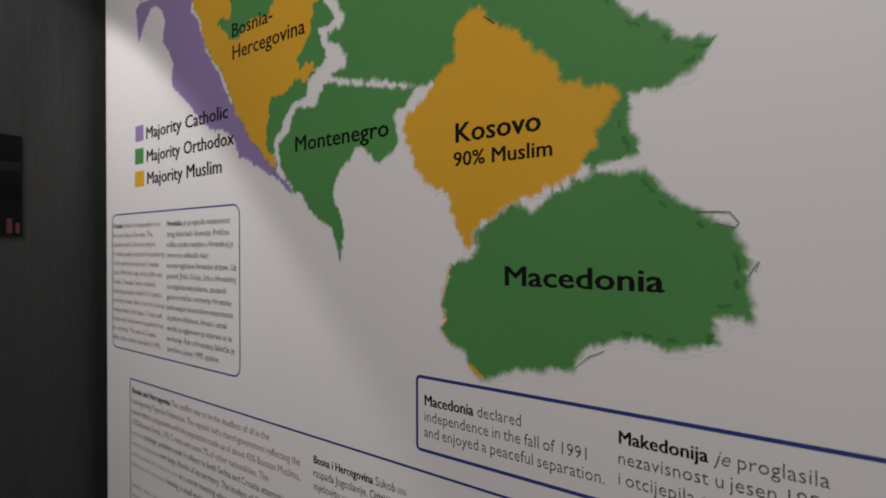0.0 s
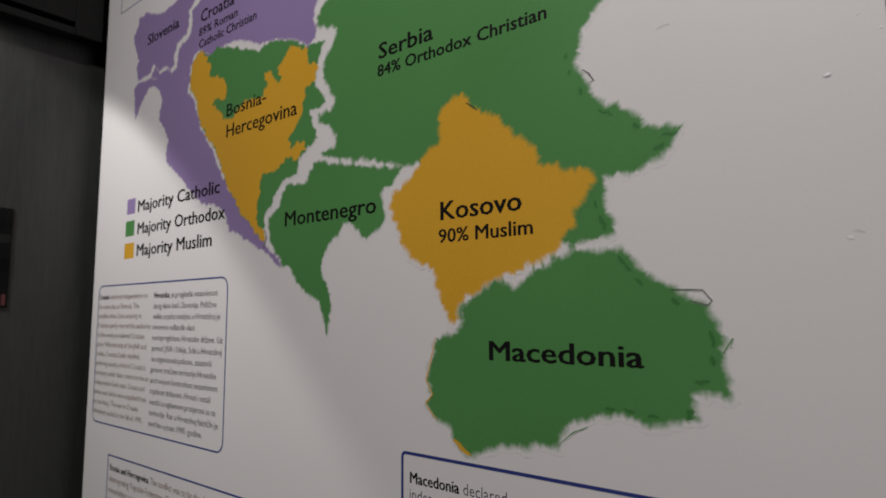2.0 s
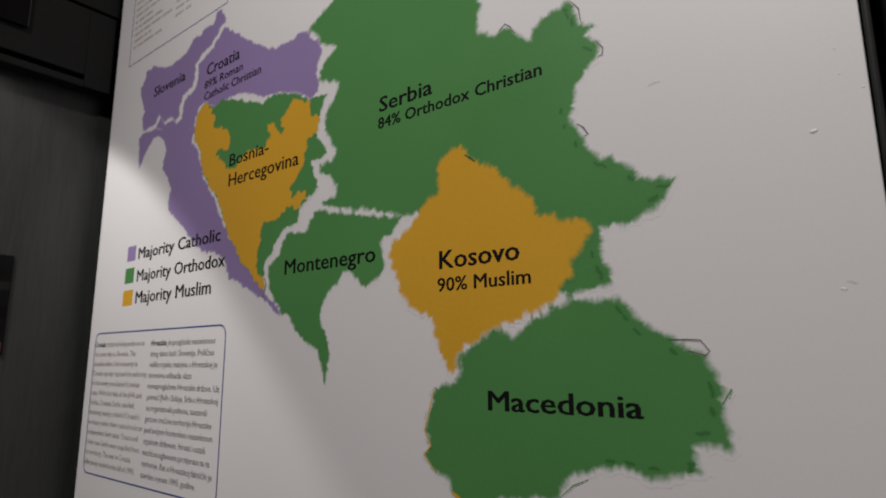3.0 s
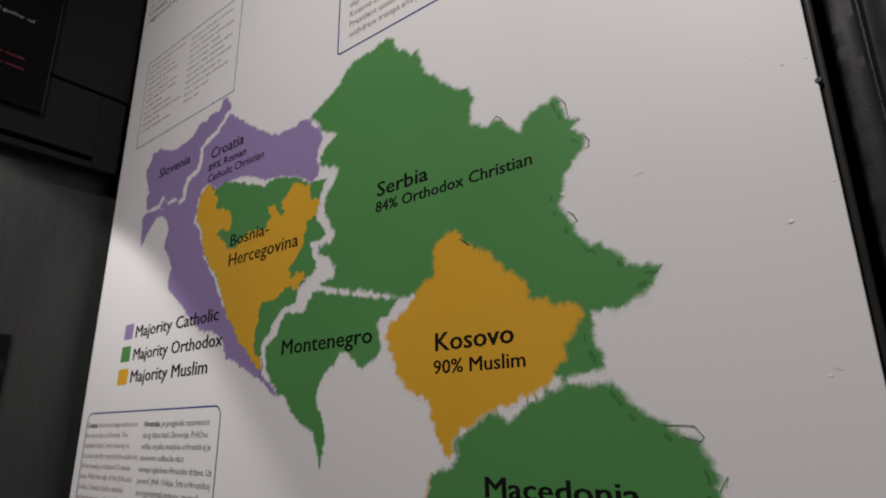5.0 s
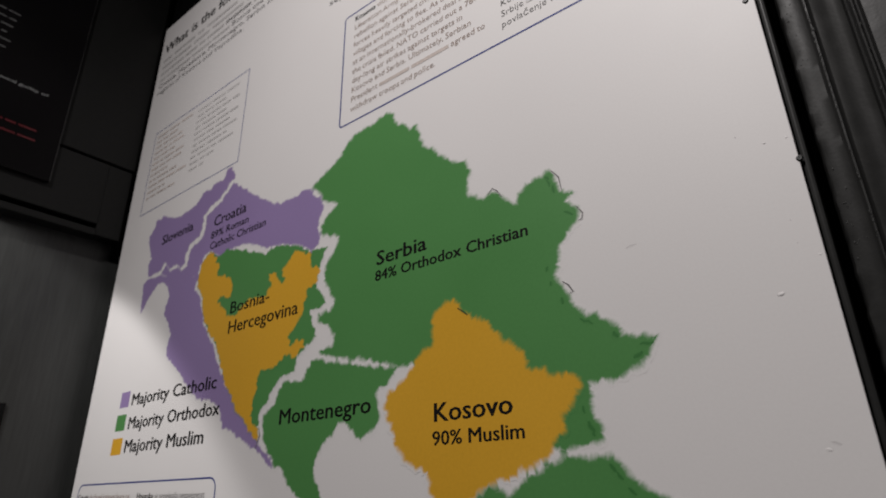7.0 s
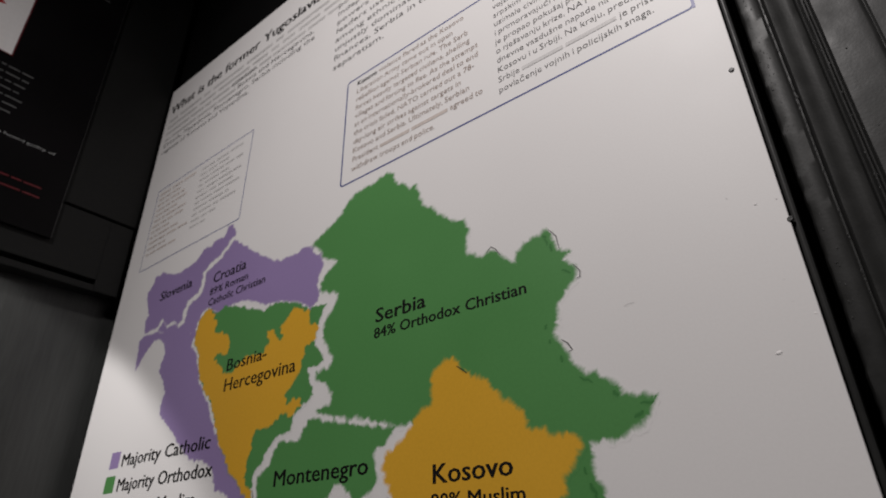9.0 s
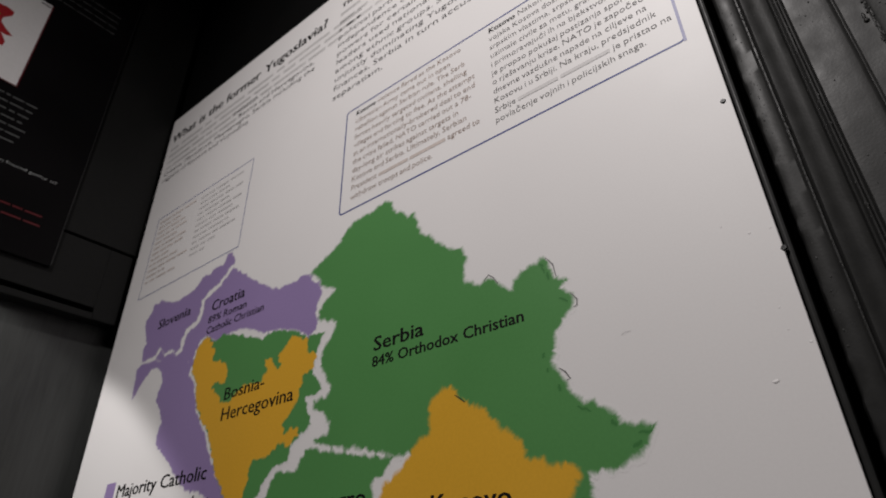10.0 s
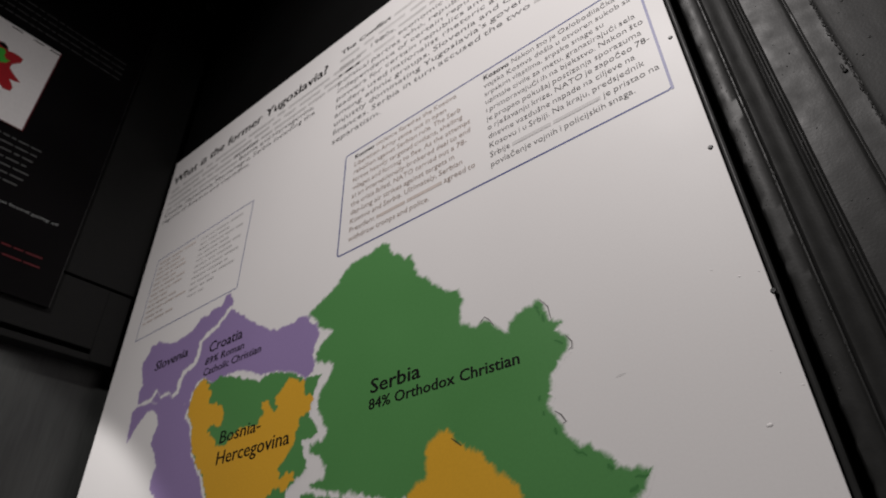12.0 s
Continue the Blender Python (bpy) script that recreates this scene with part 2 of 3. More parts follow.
on_panel(block("sheet", WHITE, 0.0, W, 0.0, 0.006, FOOT, TOP, 0.0008, label="white laminated sheet"))
on_panel(block("backing", EDGE, 0.004, W - 0.003, 0.0062, BACK, FOOT + 0.004, TOP - 0.004, label="black backing board"))

STEP = 0.00008        # thickness of one layer of print


def ragged(points, jag=0.0027, step=0.0026, seed=0):
    """An outline with the small uneven steps of an enlarged picture."""
    out = []
    for i, (a, b) in enumerate(zip(points, points[1:] + points[:1])):
        a, b = Vector(a), Vector(b)
        n = max(1, int((b - a).length / step))
        side = Vector((-(b - a).y, (b - a).x)).normalized()
        for k in range(n):
            p = a.lerp(b, k / n)
            w = 0 if k == 0 else (noise.noise(Vector((p.x * 120, p.y * 120, seed))) + 0.3 * noise.noise(Vector((p.x * 420, p.y * 420, seed)))) * jag * 1.5
            out.append(p + side * w)
    return out


def area_mesh(points, layer):
    bm = bmesh.new()
    verts = [bm.verts.new((p[0], -STEP * layer, p[1])) for p in points]
    edges = [bm.edges.new((a, b)) for a, b in zip(verts, verts[1:] + verts[:1])]
    bmesh.ops.triangle_fill(bm, use_beauty=True, use_dissolve=False, edges=edges, normal=(0, -1, 0))
    for f in bm.faces:
        f.normal_update()
        if f.normal.y > 0:
            f.normal_flip()
    return bm


SLOVENIA = [
    (0.142, 1.741), (0.133, 1.770), (0.142, 1.782), (0.126, 1.807), (0.116, 1.834), (0.132, 1.847), (0.134, 1.861),
    (0.166, 1.863), (0.189, 1.853), (0.223, 1.843), (0.242, 1.846), (0.270, 1.849), (0.287, 1.854), (0.299, 1.870),
    (0.325, 1.867), (0.337, 1.876), (0.359, 1.872), (0.366, 1.880), (0.369, 1.892), (0.381, 1.891), (0.398, 1.871),
    (0.395, 1.862), (0.382, 1.860), (0.374, 1.847), (0.354, 1.837), (0.329, 1.829), (0.314, 1.820), (0.313, 1.798),
    (0.308, 1.780), (0.287, 1.776), (0.275, 1.766), (0.269, 1.751), (0.271, 1.738), (0.257, 1.733), (0.242, 1.745),
    (0.220, 1.740), (0.199, 1.759), (0.185, 1.746), (0.158, 1.744),
]
CROATIA_NORTH = [
    (0.396, 1.855), (0.420, 1.840), (0.447, 1.819), (0.473, 1.803), (0.497, 1.787), (0.520, 1.773), (0.541, 1.770),
    (0.568, 1.770), (0.594, 1.773), (0.606, 1.772), (0.615, 1.756), (0.631, 1.746), (0.637, 1.729), (0.628, 1.712),
    (0.628, 1.699), (0.634, 1.684), (0.627, 1.674), (0.618, 1.668), (0.603, 1.679), (0.577, 1.690), (0.550, 1.699),
    (0.530, 1.701), (0.509, 1.703), (0.486, 1.715), (0.463, 1.724), (0.440, 1.727), (0.420, 1.727), (0.399, 1.721),
    (0.383, 1.719), (0.367, 1.731), (0.348, 1.741), (0.335, 1.738), (0.325, 1.722), (0.322, 1.702), (0.226, 1.719),
    (0.191, 1.738), (0.203, 1.751), (0.222, 1.734), (0.248, 1.737), (0.263, 1.725), (0.281, 1.732), (0.281, 1.748),
    (0.285, 1.761), (0.299, 1.767), (0.317, 1.773), (0.324, 1.790), (0.322, 1.814), (0.364, 1.829),
]
CROATIA_COAST = [
    (0.326, 1.704), (0.318, 1.682), (0.339, 1.661), (0.351, 1.636), (0.359, 1.615), (0.377, 1.594), (0.401, 1.567),
    (0.415, 1.543), (0.432, 1.522), (0.446, 1.503), (0.463, 1.487), (0.482, 1.473), (0.497, 1.456), (0.515, 1.440),
    (0.530, 1.427), (0.539, 1.416), (0.553, 1.406), (0.577, 1.389), (0.569, 1.387), (0.541, 1.407), (0.519, 1.417),
    (0.491, 1.430), (0.462, 1.443), (0.449, 1.445), (0.443, 1.461), (0.434, 1.476), (0.405, 1.489), (0.374, 1.493),
    (0.331, 1.522), (0.305, 1.545), (0.278, 1.563), (0.260, 1.575), (0.254, 1.591), (0.262, 1.609), (0.245, 1.637),
    (0.230, 1.650), (0.227, 1.666), (0.235, 1.685), (0.225, 1.703), (0.207, 1.717), (0.186, 1.721), (0.169, 1.708),
    (0.151, 1.687), (0.138, 1.673), (0.128, 1.731), (0.143, 1.738), (0.191, 1.737),
]
BOSNIA = [
    (0.352, 1.739), (0.382, 1.722), (0.403, 1.730), (0.449, 1.715), (0.473, 1.705), (0.496, 1.699), (0.511, 1.691),
    (0.523, 1.698), (0.551, 1.696), (0.577, 1.688), (0.597, 1.680), (0.614, 1.667), (0.628, 1.669), (0.651, 1.667),
    (0.643, 1.653), (0.638, 1.642), (0.632, 1.623), (0.633, 1.611), (0.648, 1.596), (0.654, 1.587), (0.641, 1.581),
    (0.624, 1.583), (0.629, 1.565), (0.639, 1.545), (0.612, 1.529), (0.602, 1.520), (0.600, 1.505), (0.571, 1.500),
    (0.558, 1.488), (0.551, 1.474), (0.538, 1.464), (0.532, 1.452), (0.535, 1.423), (0.516, 1.436), (0.493, 1.457),
    (0.475, 1.469), (0.460, 1.491), (0.442, 1.512), (0.433, 1.528), (0.420, 1.547), (0.406, 1.571), (0.383, 1.593),
    (0.362, 1.618), (0.353, 1.640), (0.342, 1.667), (0.325, 1.684), (0.326, 1.704), (0.334, 1.729),
]
BOSNIA_WEST = [
    (0.352, 1.739), (0.372, 1.724), (0.375, 1.712), (0.386, 1.703), (0.382, 1.690), (0.423, 1.676), (0.433, 1.653),
    (0.429, 1.643), (0.405, 1.648), (0.394, 1.641), (0.417, 1.625), (0.426, 1.612), (0.450, 1.610), (0.478, 1.628),
    (0.520, 1.623), (0.532, 1.638), (0.524, 1.657), (0.540, 1.655), (0.547, 1.643), (0.558, 1.635), (0.564, 1.641),
    (0.553, 1.655), (0.571, 1.668), (0.581, 1.680), (0.604, 1.667), (0.615, 1.666), (0.618, 1.647), (0.637, 1.638),
    (0.632, 1.619), (0.614, 1.614), (0.610, 1.588), (0.600, 1.572), (0.580, 1.554), (0.588, 1.539), (0.599, 1.547),
    (0.614, 1.544), (0.617, 1.534), (0.598, 1.523), (0.577, 1.530), (0.554, 1.515), (0.525, 1.515), (0.520, 1.488),
    (0.514, 1.470), (0.513, 1.455), (0.534, 1.438), (0.534, 1.423),
]
BOSNIA_EAST = [
    (0.516, 1.436), (0.493, 1.457), (0.475, 1.469), (0.460, 1.491), (0.442, 1.512), (0.433, 1.528), (0.420, 1.547),
    (0.406, 1.571), (0.383, 1.593), (0.362, 1.618), (0.353, 1.640), (0.342, 1.667), (0.325, 1.684), (0.326, 1.704),
    (0.334, 1.729),
]
SERBIA_NORTH = [
    (0.762, 1.833), (0.769, 1.825), (0.772, 1.813), (0.790, 1.801), (0.797, 1.790), (0.810, 1.793), (0.813, 1.780),
    (0.819, 1.759), (0.843, 1.737), (0.864, 1.717), (0.884, 1.710), (0.890, 1.693), (0.886, 1.680), (0.885, 1.666),
    (0.898, 1.658), (0.909, 1.654), (0.920, 1.657), (0.927, 1.654), (0.936, 1.642), (0.949, 1.633), (0.951, 1.645),
    (0.959, 1.650), (0.969, 1.654), (0.978, 1.655), (0.985, 1.659), (0.992, 1.655), (0.997, 1.642), (0.999, 1.631),
    (1.013, 1.625), (1.003, 1.618), (1.016, 1.608), (1.014, 1.596), (0.996, 1.577), (0.987, 1.556), (0.984, 1.545),
    (0.988, 1.539),
]
SERBIA_SOUTH = [
    (0.995, 1.526), (0.999, 1.515), (1.008, 1.505), (1.024, 1.497), (1.038, 1.487), (1.047, 1.477), (1.057, 1.473),
    (1.073, 1.472), (1.064, 1.456), (1.053, 1.448), (1.038, 1.441), (1.023, 1.441), (1.008, 1.440), (1.008, 1.425),
    (1.009, 1.413), (1.016, 1.403), (1.016, 1.393), (1.007, 1.390), (0.977, 1.385), (0.923, 1.407), (0.827, 1.450),
    (0.807, 1.486), (0.791, 1.485), (0.769, 1.490), (0.742, 1.497), (0.723, 1.502), (0.694, 1.508), (0.663, 1.516),
    (0.647, 1.522), (0.672, 1.527), (0.674, 1.541), (0.659, 1.557), (0.642, 1.562), (0.641, 1.574), (0.664, 1.573),
    (0.671, 1.583), (0.662, 1.600), (0.648, 1.619), (0.649, 1.635), (0.657, 1.649), (0.670, 1.666),
]
SERBIA_WEST = [
    (0.672, 1.676), (0.638, 1.688), (0.634, 1.701), (0.647, 1.715), (0.666, 1.726), (0.640, 1.739), (0.626, 1.757),
    (0.610, 1.772), (0.624, 1.781), (0.653, 1.793), (0.670, 1.804), (0.681, 1.819), (0.692, 1.826), (0.709, 1.827),
    (0.730, 1.829), (0.746, 1.833),
]
KOSOVO = [
    (0.862, 1.548), (0.870, 1.540), (0.871, 1.533), (0.892, 1.519), (0.905, 1.515), (0.908, 1.508), (0.917, 1.500),
    (0.924, 1.490), (0.935, 1.484), (0.945, 1.476), (0.947, 1.467), (0.946, 1.461), (0.965, 1.460), (0.968, 1.453),
    (0.979, 1.452), (0.987, 1.453), (1.000, 1.442), (0.996, 1.436), (0.992, 1.427), (0.979, 1.415), (0.981, 1.405),
    (0.970, 1.394), (0.967, 1.387), (0.959, 1.380), (0.939, 1.371), (0.930, 1.369), (0.921, 1.362), (0.912, 1.365),
    (0.895, 1.358), (0.877, 1.348), (0.864, 1.346), (0.853, 1.331), (0.855, 1.323), (0.848, 1.319), (0.837, 1.335),
    (0.832, 1.347), (0.827, 1.361), (0.824, 1.374), (0.799, 1.383), (0.784, 1.397), (0.768, 1.427), (0.762, 1.443),
    (0.766, 1.455), (0.795, 1.472), (0.813, 1.492), (0.833, 1.504), (0.831, 1.528), (0.835, 1.536),
]
MONTENEGRO = [
    (0.633, 1.514), (0.649, 1.513), (0.664, 1.507), (0.694, 1.501), (0.722, 1.496), (0.749, 1.489), (0.781, 1.485),
    (0.776, 1.478), (0.766, 1.467), (0.753, 1.466), (0.749, 1.460), (0.756, 1.435), (0.749, 1.423), (0.727, 1.411),
    (0.718, 1.416), (0.709, 1.423), (0.697, 1.433), (0.687, 1.430), (0.676, 1.418), (0.661, 1.408), (0.653, 1.395),
    (0.649, 1.385), (0.653, 1.371), (0.663, 1.358), (0.669, 1.338), (0.665, 1.324), (0.662, 1.303), (0.657, 1.318),
    (0.649, 1.338), (0.641, 1.346), (0.620, 1.355), (0.606, 1.366), (0.594, 1.381), (0.589, 1.387), (0.574, 1.389),
    (0.568, 1.400), (0.555, 1.412), (0.546, 1.424), (0.542, 1.454), (0.554, 1.460), (0.566, 1.470), (0.571, 1.484),
    (0.583, 1.494), (0.617, 1.489), (0.622, 1.498),
]
MACEDONIA_NORTH = [
    (0.815, 1.262), (0.817, 1.273), (0.823, 1.285), (0.827, 1.304), (0.836, 1.306), (0.853, 1.309), (0.858, 1.316),
    (0.860, 1.335), (0.867, 1.340), (0.880, 1.346), (0.890, 1.356), (0.903, 1.360), (0.912, 1.355), (0.921, 1.350),
    (0.930, 1.357), (0.939, 1.366), (0.953, 1.369), (0.964, 1.376), (0.983, 1.380), (0.998, 1.379), (1.022, 1.379),
    (1.029, 1.371), (1.035, 1.363), (1.044, 1.356), (1.063, 1.345), (1.071, 1.338), (1.085, 1.333), (1.087, 1.326),
    (1.092, 1.317), (1.095, 1.309), (1.094, 1.299), (1.094, 1.287),
]
MACEDONIA_SOUTH = [
    (1.097, 1.273), (1.098, 1.268), (1.086, 1.269), (1.071, 1.267), (1.072, 1.257), (1.075, 1.250), (1.064, 1.248),
    (1.049, 1.242), (1.036, 1.241), (1.027, 1.244), (1.014, 1.247), (0.999, 1.245), (0.989, 1.241), (0.974, 1.238),
    (0.966, 1.229), (0.958, 1.215), (0.942, 1.214), (0.919, 1.210), (0.901, 1.209), (0.885, 1.202), (0.866, 1.195),
    (0.859, 1.198), (0.849, 1.207), (0.842, 1.220), (0.828, 1.224), (0.817, 1.234), (0.814, 1.239), (0.822, 1.248),
]


PRINTED = []          # the outlines laid down so far, with their layers and tones


def tone_under(points, layer):
    """The tone of the print below each point."""
    p = np.array([(q[0], q[1]) for q in points])
    tones = np.tile(np.array((*PAPER, 1.0)), (len(p), 1))
    for line, at, tone in sorted(PRINTED, key=lambda r: r[1]):
        if at >= layer:
            continue
        inside = np.zeros(len(p), bool)
        for (ax, ay), (bx, by) in zip(line, line[1:] + line[:1]):
            if ay != by:
                inside ^= ((ay > p[:, 1]) != (by > p[:, 1])) & (p[:, 0] < (bx - ax) * (p[:, 1] - ay) / (by - ay) + ax)
        tones[inside, :3] = tone
    return tones


def faded(name, rows, fades, layer, mat, parent=None, closed=False):
    """Rows of points side by side, joined into a band whose ink thins out from row to row."""
    n = len(rows[0])
    dice = random.Random(n)
    verts = [(p[0], -STEP * (layer + 0.12 * f + dice.uniform(0.0, 0.06)), p[1]) for row, f in zip(rows, fades) for p in row]
    faces = []
    for k in range(len(rows) - 1):
        for i in range(n if closed else n - 1):
            j = (i + 1) % n
            quad = (k * n + i, k * n + j, k * n + n + j, k * n + n + i)
            a, b, c = (Vector(verts[q]) for q in quad[:3])
            faces.append(quad if (b - a).cross(c - a).y < 0 else quad[::-1])
    data = bpy.data.meshes.new(name)
    data.from_pydata(verts, [], faces)
    fade = data.attributes.new("fade", "FLOAT", "POINT")
    fade.data.foreach_set("value", [f for f in fades for _ in range(n)])
    under = data.attributes.new("under", "FLOAT_COLOR", "POINT")
    under.data.foreach_set("color", tone_under([p for row in rows for p in row], layer).ravel())
    data.materials.append(mat)
    ob = new(name, data)
    ob.parent = parent
    return ob


def shifted(points, far):
    """The outline moved outwards by far, unevenly."""
    n, turn = len(points), sum(a[0] * b[1] - b[0] * a[1] for a, b in zip(points, points[1:] + points[:1]))
    out = []
    for i, p in enumerate(points):
        d = (points[(i + 2) % n] - points[i - 2]).normalized()
        side = Vector((d.y, -d.x)) * (1 if turn > 0 else -1)
        out.append(p + side * far * (1.0 + 0.8 * noise.noise(Vector((p.x * 130, p.y * 130, 3)))))
    return out


def region(name, points, mat, layer, label, seed, rim, tone, wide=0.0036):
    line = ragged(points, jag=0.0038 if mat == GOLD else 0.0026, seed=seed)
    inner = shifted(line, -0.5 * wide)
    made = on_panel(finish(name, area_mesh(inner, layer), mat, label=label))
    faded("printed_rim", (inner, shifted(line, 0.6 * wide)), (1.0, 0.0), layer - 0.06, rim, made, closed=True)
    PRINTED.append(([tuple(p) for p in line], layer + 0.03, tone))
    return made


region("map_region", CROATIA_COAST, PURPLE, 0.9, "purple printed coastal map region", 3, SOFT_PURPLE, PURPLE_TONE, 0.0058)
region("map_region", SLOVENIA, PURPLE, 1.0, "purple printed map region", 1, SOFT_PURPLE, PURPLE_TONE, 0.0058)
region("map_region", CROATIA_NORTH, PURPLE, 1.1, "purple printed map region", 2, SOFT_PURPLE, PURPLE_TONE, 0.0058)
region("map_region", SERBIA_NORTH + SERBIA_SOUTH + SERBIA_WEST, GREEN, 1.2, "large green printed map region", 6, SOFT_GREEN, GREEN_TONE, 0.0086)
region("map_region", MONTENEGRO, GREEN, 1.3, "green printed map region", 7, SOFT_GREEN, GREEN_TONE, 0.0066)
region("map_region", MACEDONIA_NORTH + MACEDONIA_SOUTH, GREEN, 1.4, "green printed map region", 9, SOFT_GREEN, GREEN_TONE, 0.0094)
region("map_region", BOSNIA, GREEN, 2.0, "green printed map region", 4, SOFT_GREEN, GREEN_TONE, 0.0052)
region("map_region", KOSOVO, GOLD, 2.3, "gold printed map region", 8, SOFT_GOLD, GOLD_TONE, 0.0082)
region("map_region", BOSNIA_WEST + BOSNIA_EAST, GOLD, 3.0, "gold printed map region on green", 5, SOFT_GOLD, GOLD_TONE, 0.0052)


# ---- printed frames and words ----
def letters(words, size, weight=-0.006, slant=0.0):
    """A mesh of one line of words, from x = 0 on the base line, and its width."""
    curve = bpy.data.curves.new("words", "FONT")
    curve.body, curve.size, curve.shear, curve.offset = words, size, slant, weight * size
    curve.resolution_u = 2
    ob = new("words", curve)
    bpy.context.view_layer.update()
    data = bpy.data.meshes.new_from_object(ob.evaluated_get(bpy.context.evaluated_depsgraph_get()))
    bpy.data.objects.remove(ob)
    bpy.data.curves.remove(curve)
    xs = [v.co.x for v in data.vertices]
    return data, (max(xs) if xs else 0.0)


CAP = 0.70            # a capital's height for a letter size of 1


def word_line(words, x, z, cap, mat, parent, place, width=0.0, stretch=1.0, bold=0.0, slant=0.0, layer=5, name="text_line", smear=None, weight=-0.005):
    """One line of words. place(u, v, w) puts a point of the print into the world. A word of # signs becomes a plain bar."""
    size = cap / CAP
    bm, strong, bars = bmesh.new(), bmesh.new(), []
    end = 0.0
    space = size * 0.26
    for word in words.split(" "):
        heavy, lean, w = bold, slant, word
        if w.startswith("*"):
            w, heavy = w[1:], max(bold, 0.030)
        if w.startswith("_"):
            w, lean = w[1:], 0.3
        if set(w) == {"#"}:
            wide, tall = size * 0.5 * len(w), size * 0.40
            one = bmesh.new()
            one.faces.new([one.verts.new((end + a * wide, size * 0.04 + b * tall, 0)) for a, b in ((0, 0), (1, 0), (1, 1), (0, 1))])
            bars.append(one)
            end += wide + space * (1.8 if set(words) <= {"#", " "} else 1.0)
            continue
        data, wide = letters(w, size, -0.012 if mat == DARK_INK and not word.startswith("*") else weight, lean)
        copies = 3 if heavy else 1
        for k in range(copies):
            into = strong if word.startswith("*") else bm
            begin = len(into.verts)
            into.from_mesh(data)
            into.verts.ensure_lookup_table()
            for v in into.verts[begin:]:
                v.co.x += end + k * heavy * size
                v.co.z = 0.2 * k
        wide += (copies - 1) * heavy * size
        bpy.data.meshes.remove(data)
        end += wide + space
    k = width / (end - space) if width else stretch
    for some in (bm, strong, *bars):
        for v in some.verts:
            v.co = place(x + v.co.x * k, z + v.co.y, layer + v.co.z)
    made = [finish(label, some, ink, parent) for label, some, ink in ((name, bm, mat), ("bold_line", strong, INK), *(("word_bar", one, smear or SMEARS.get(mat.name, mat)) for one in bars))
            if len(some.verts) or some.free()]
    return made, k


def unread(seed, count):
    """Words that cannot be read, as lengths of bars."""
    dice = random.Random(seed)
    return " ".join("#" * dice.choice((2, 3, 4, 5, 6, 7, 8)) for _ in range(count))


def on_sheet(u, v, layer):
    return Vector((u, -STEP * layer, v))


def caption(words, x0, x1, z, cap, mat=INK, bold=0.0, slant=0.0):
    made, _ = word_line(words, x0, z, cap, mat, None, on_sheet, width=x1 - x0, bold=bold, slant=slant, name="printed_caption", weight=0.0)
    return [on_panel(ob) for ob in made]


caption("Kosovo", 0.831, 0.929, 1.4215, 0.0190, bold=0.022)
caption("90% Muslim", 0.830, 0.940, 1.3985, 0.0140, bold=0.020)
caption("Macedonia", 0.888, 1.036, 1.2850, 0.0178, bold=0.022)
caption("Montenegro", 0.575, 0.742, 1.4395, 0.0190, bold=0.016)
caption("Serbia", 0.743, 0.825, 1.6155, 0.0185, bold=0.018)
caption("84% Orthodox Christian", 0.742, 0.959, 1.5950, 0.0135, bold=0.020)
caption("Bosnia-", 0.431, 0.530, 1.6145, 0.0190, bold=0.014)
caption("Hercegovina", 0.432, 0.598, 1.5830, 0.0200, bold=0.014)
caption("Croatia", 0.349, 0.444, 1.7850, 0.0200, bold=0.014)
caption("89% Roman", 0.346, 0.454, 1.7630, 0.0135, bold=0.012)
caption("Catholic Christian", 0.347, 0.502, 1.7430, 0.0135, bold=0.012)
caption("Slovenia", 0.171, 0.282, 1.8000, 0.0190, bold=0.016)
caption("Majority Catholic", 0.163, 0.422, 1.5040, 0.0200, bold=0.018)
caption("Majority Orthodox", 0.165, 0.438, 1.4650, 0.0200, bold=0.018)
caption("Majority Muslim", 0.166, 0.405, 1.4275, 0.0205, bold=0.018)
for x0, x1, z0, z1, mat, tint in ((0.124, 0.155, 1.503, 1.530, PURPLE, "purple"), (0.122, 0.155, 1.464, 1.491, GREEN, "green"), (0.121, 0.157, 1.425, 1.452, GOLD, "gold")):
    on_panel(finish("legend_square", area_mesh([(x0, z0), (x1, z0), (x1, z1), (x0, z1)], 1), mat, label=f"{tint} printed legend square"))


def border(x0, x1, z0, z1, line, radius, layer=2):
    """A printed frame with rounded corners."""
    def ring(inset):
        r, pts = max(radius - inset, 0.0), []
        for cx, cz, a0 in ((x1, z1, 0), (x0, z1, 90), (x0, z0, 180), (x1, z0, 270)):
            sx, sz = (-1 if cx == x1 else 1), (-1 if cz == z1 else 1)
            mx, mz = cx + sx * (inset + r), cz + sz * (inset + r)
            for k in range(5):
                a = radians(a0 + 90 * k / 4)
                pts.append((mx + r * math.cos(a), mz + r * math.sin(a)))
        return pts
    bm = bmesh.new()
    outer, inner = ([bm.verts.new((px, -STEP * layer, pz)) for px, pz in ring(i)] for i in (0.0, line))
    n = len(outer)
    for i in range(n):
        bm.faces.new((outer[i], inner[i], inner[(i + 1) % n], outer[(i + 1) % n]))
    for f in bm.faces:
        f.normal_update()
        if f.normal.y > 0:
            f.normal_flip()
    return bm


def text_box(x0, x1, z0, z1, line, radius, mat, label):
    return on_panel(finish("text_box", border(x0, x1, z0, z1, line, radius), mat, label=label))


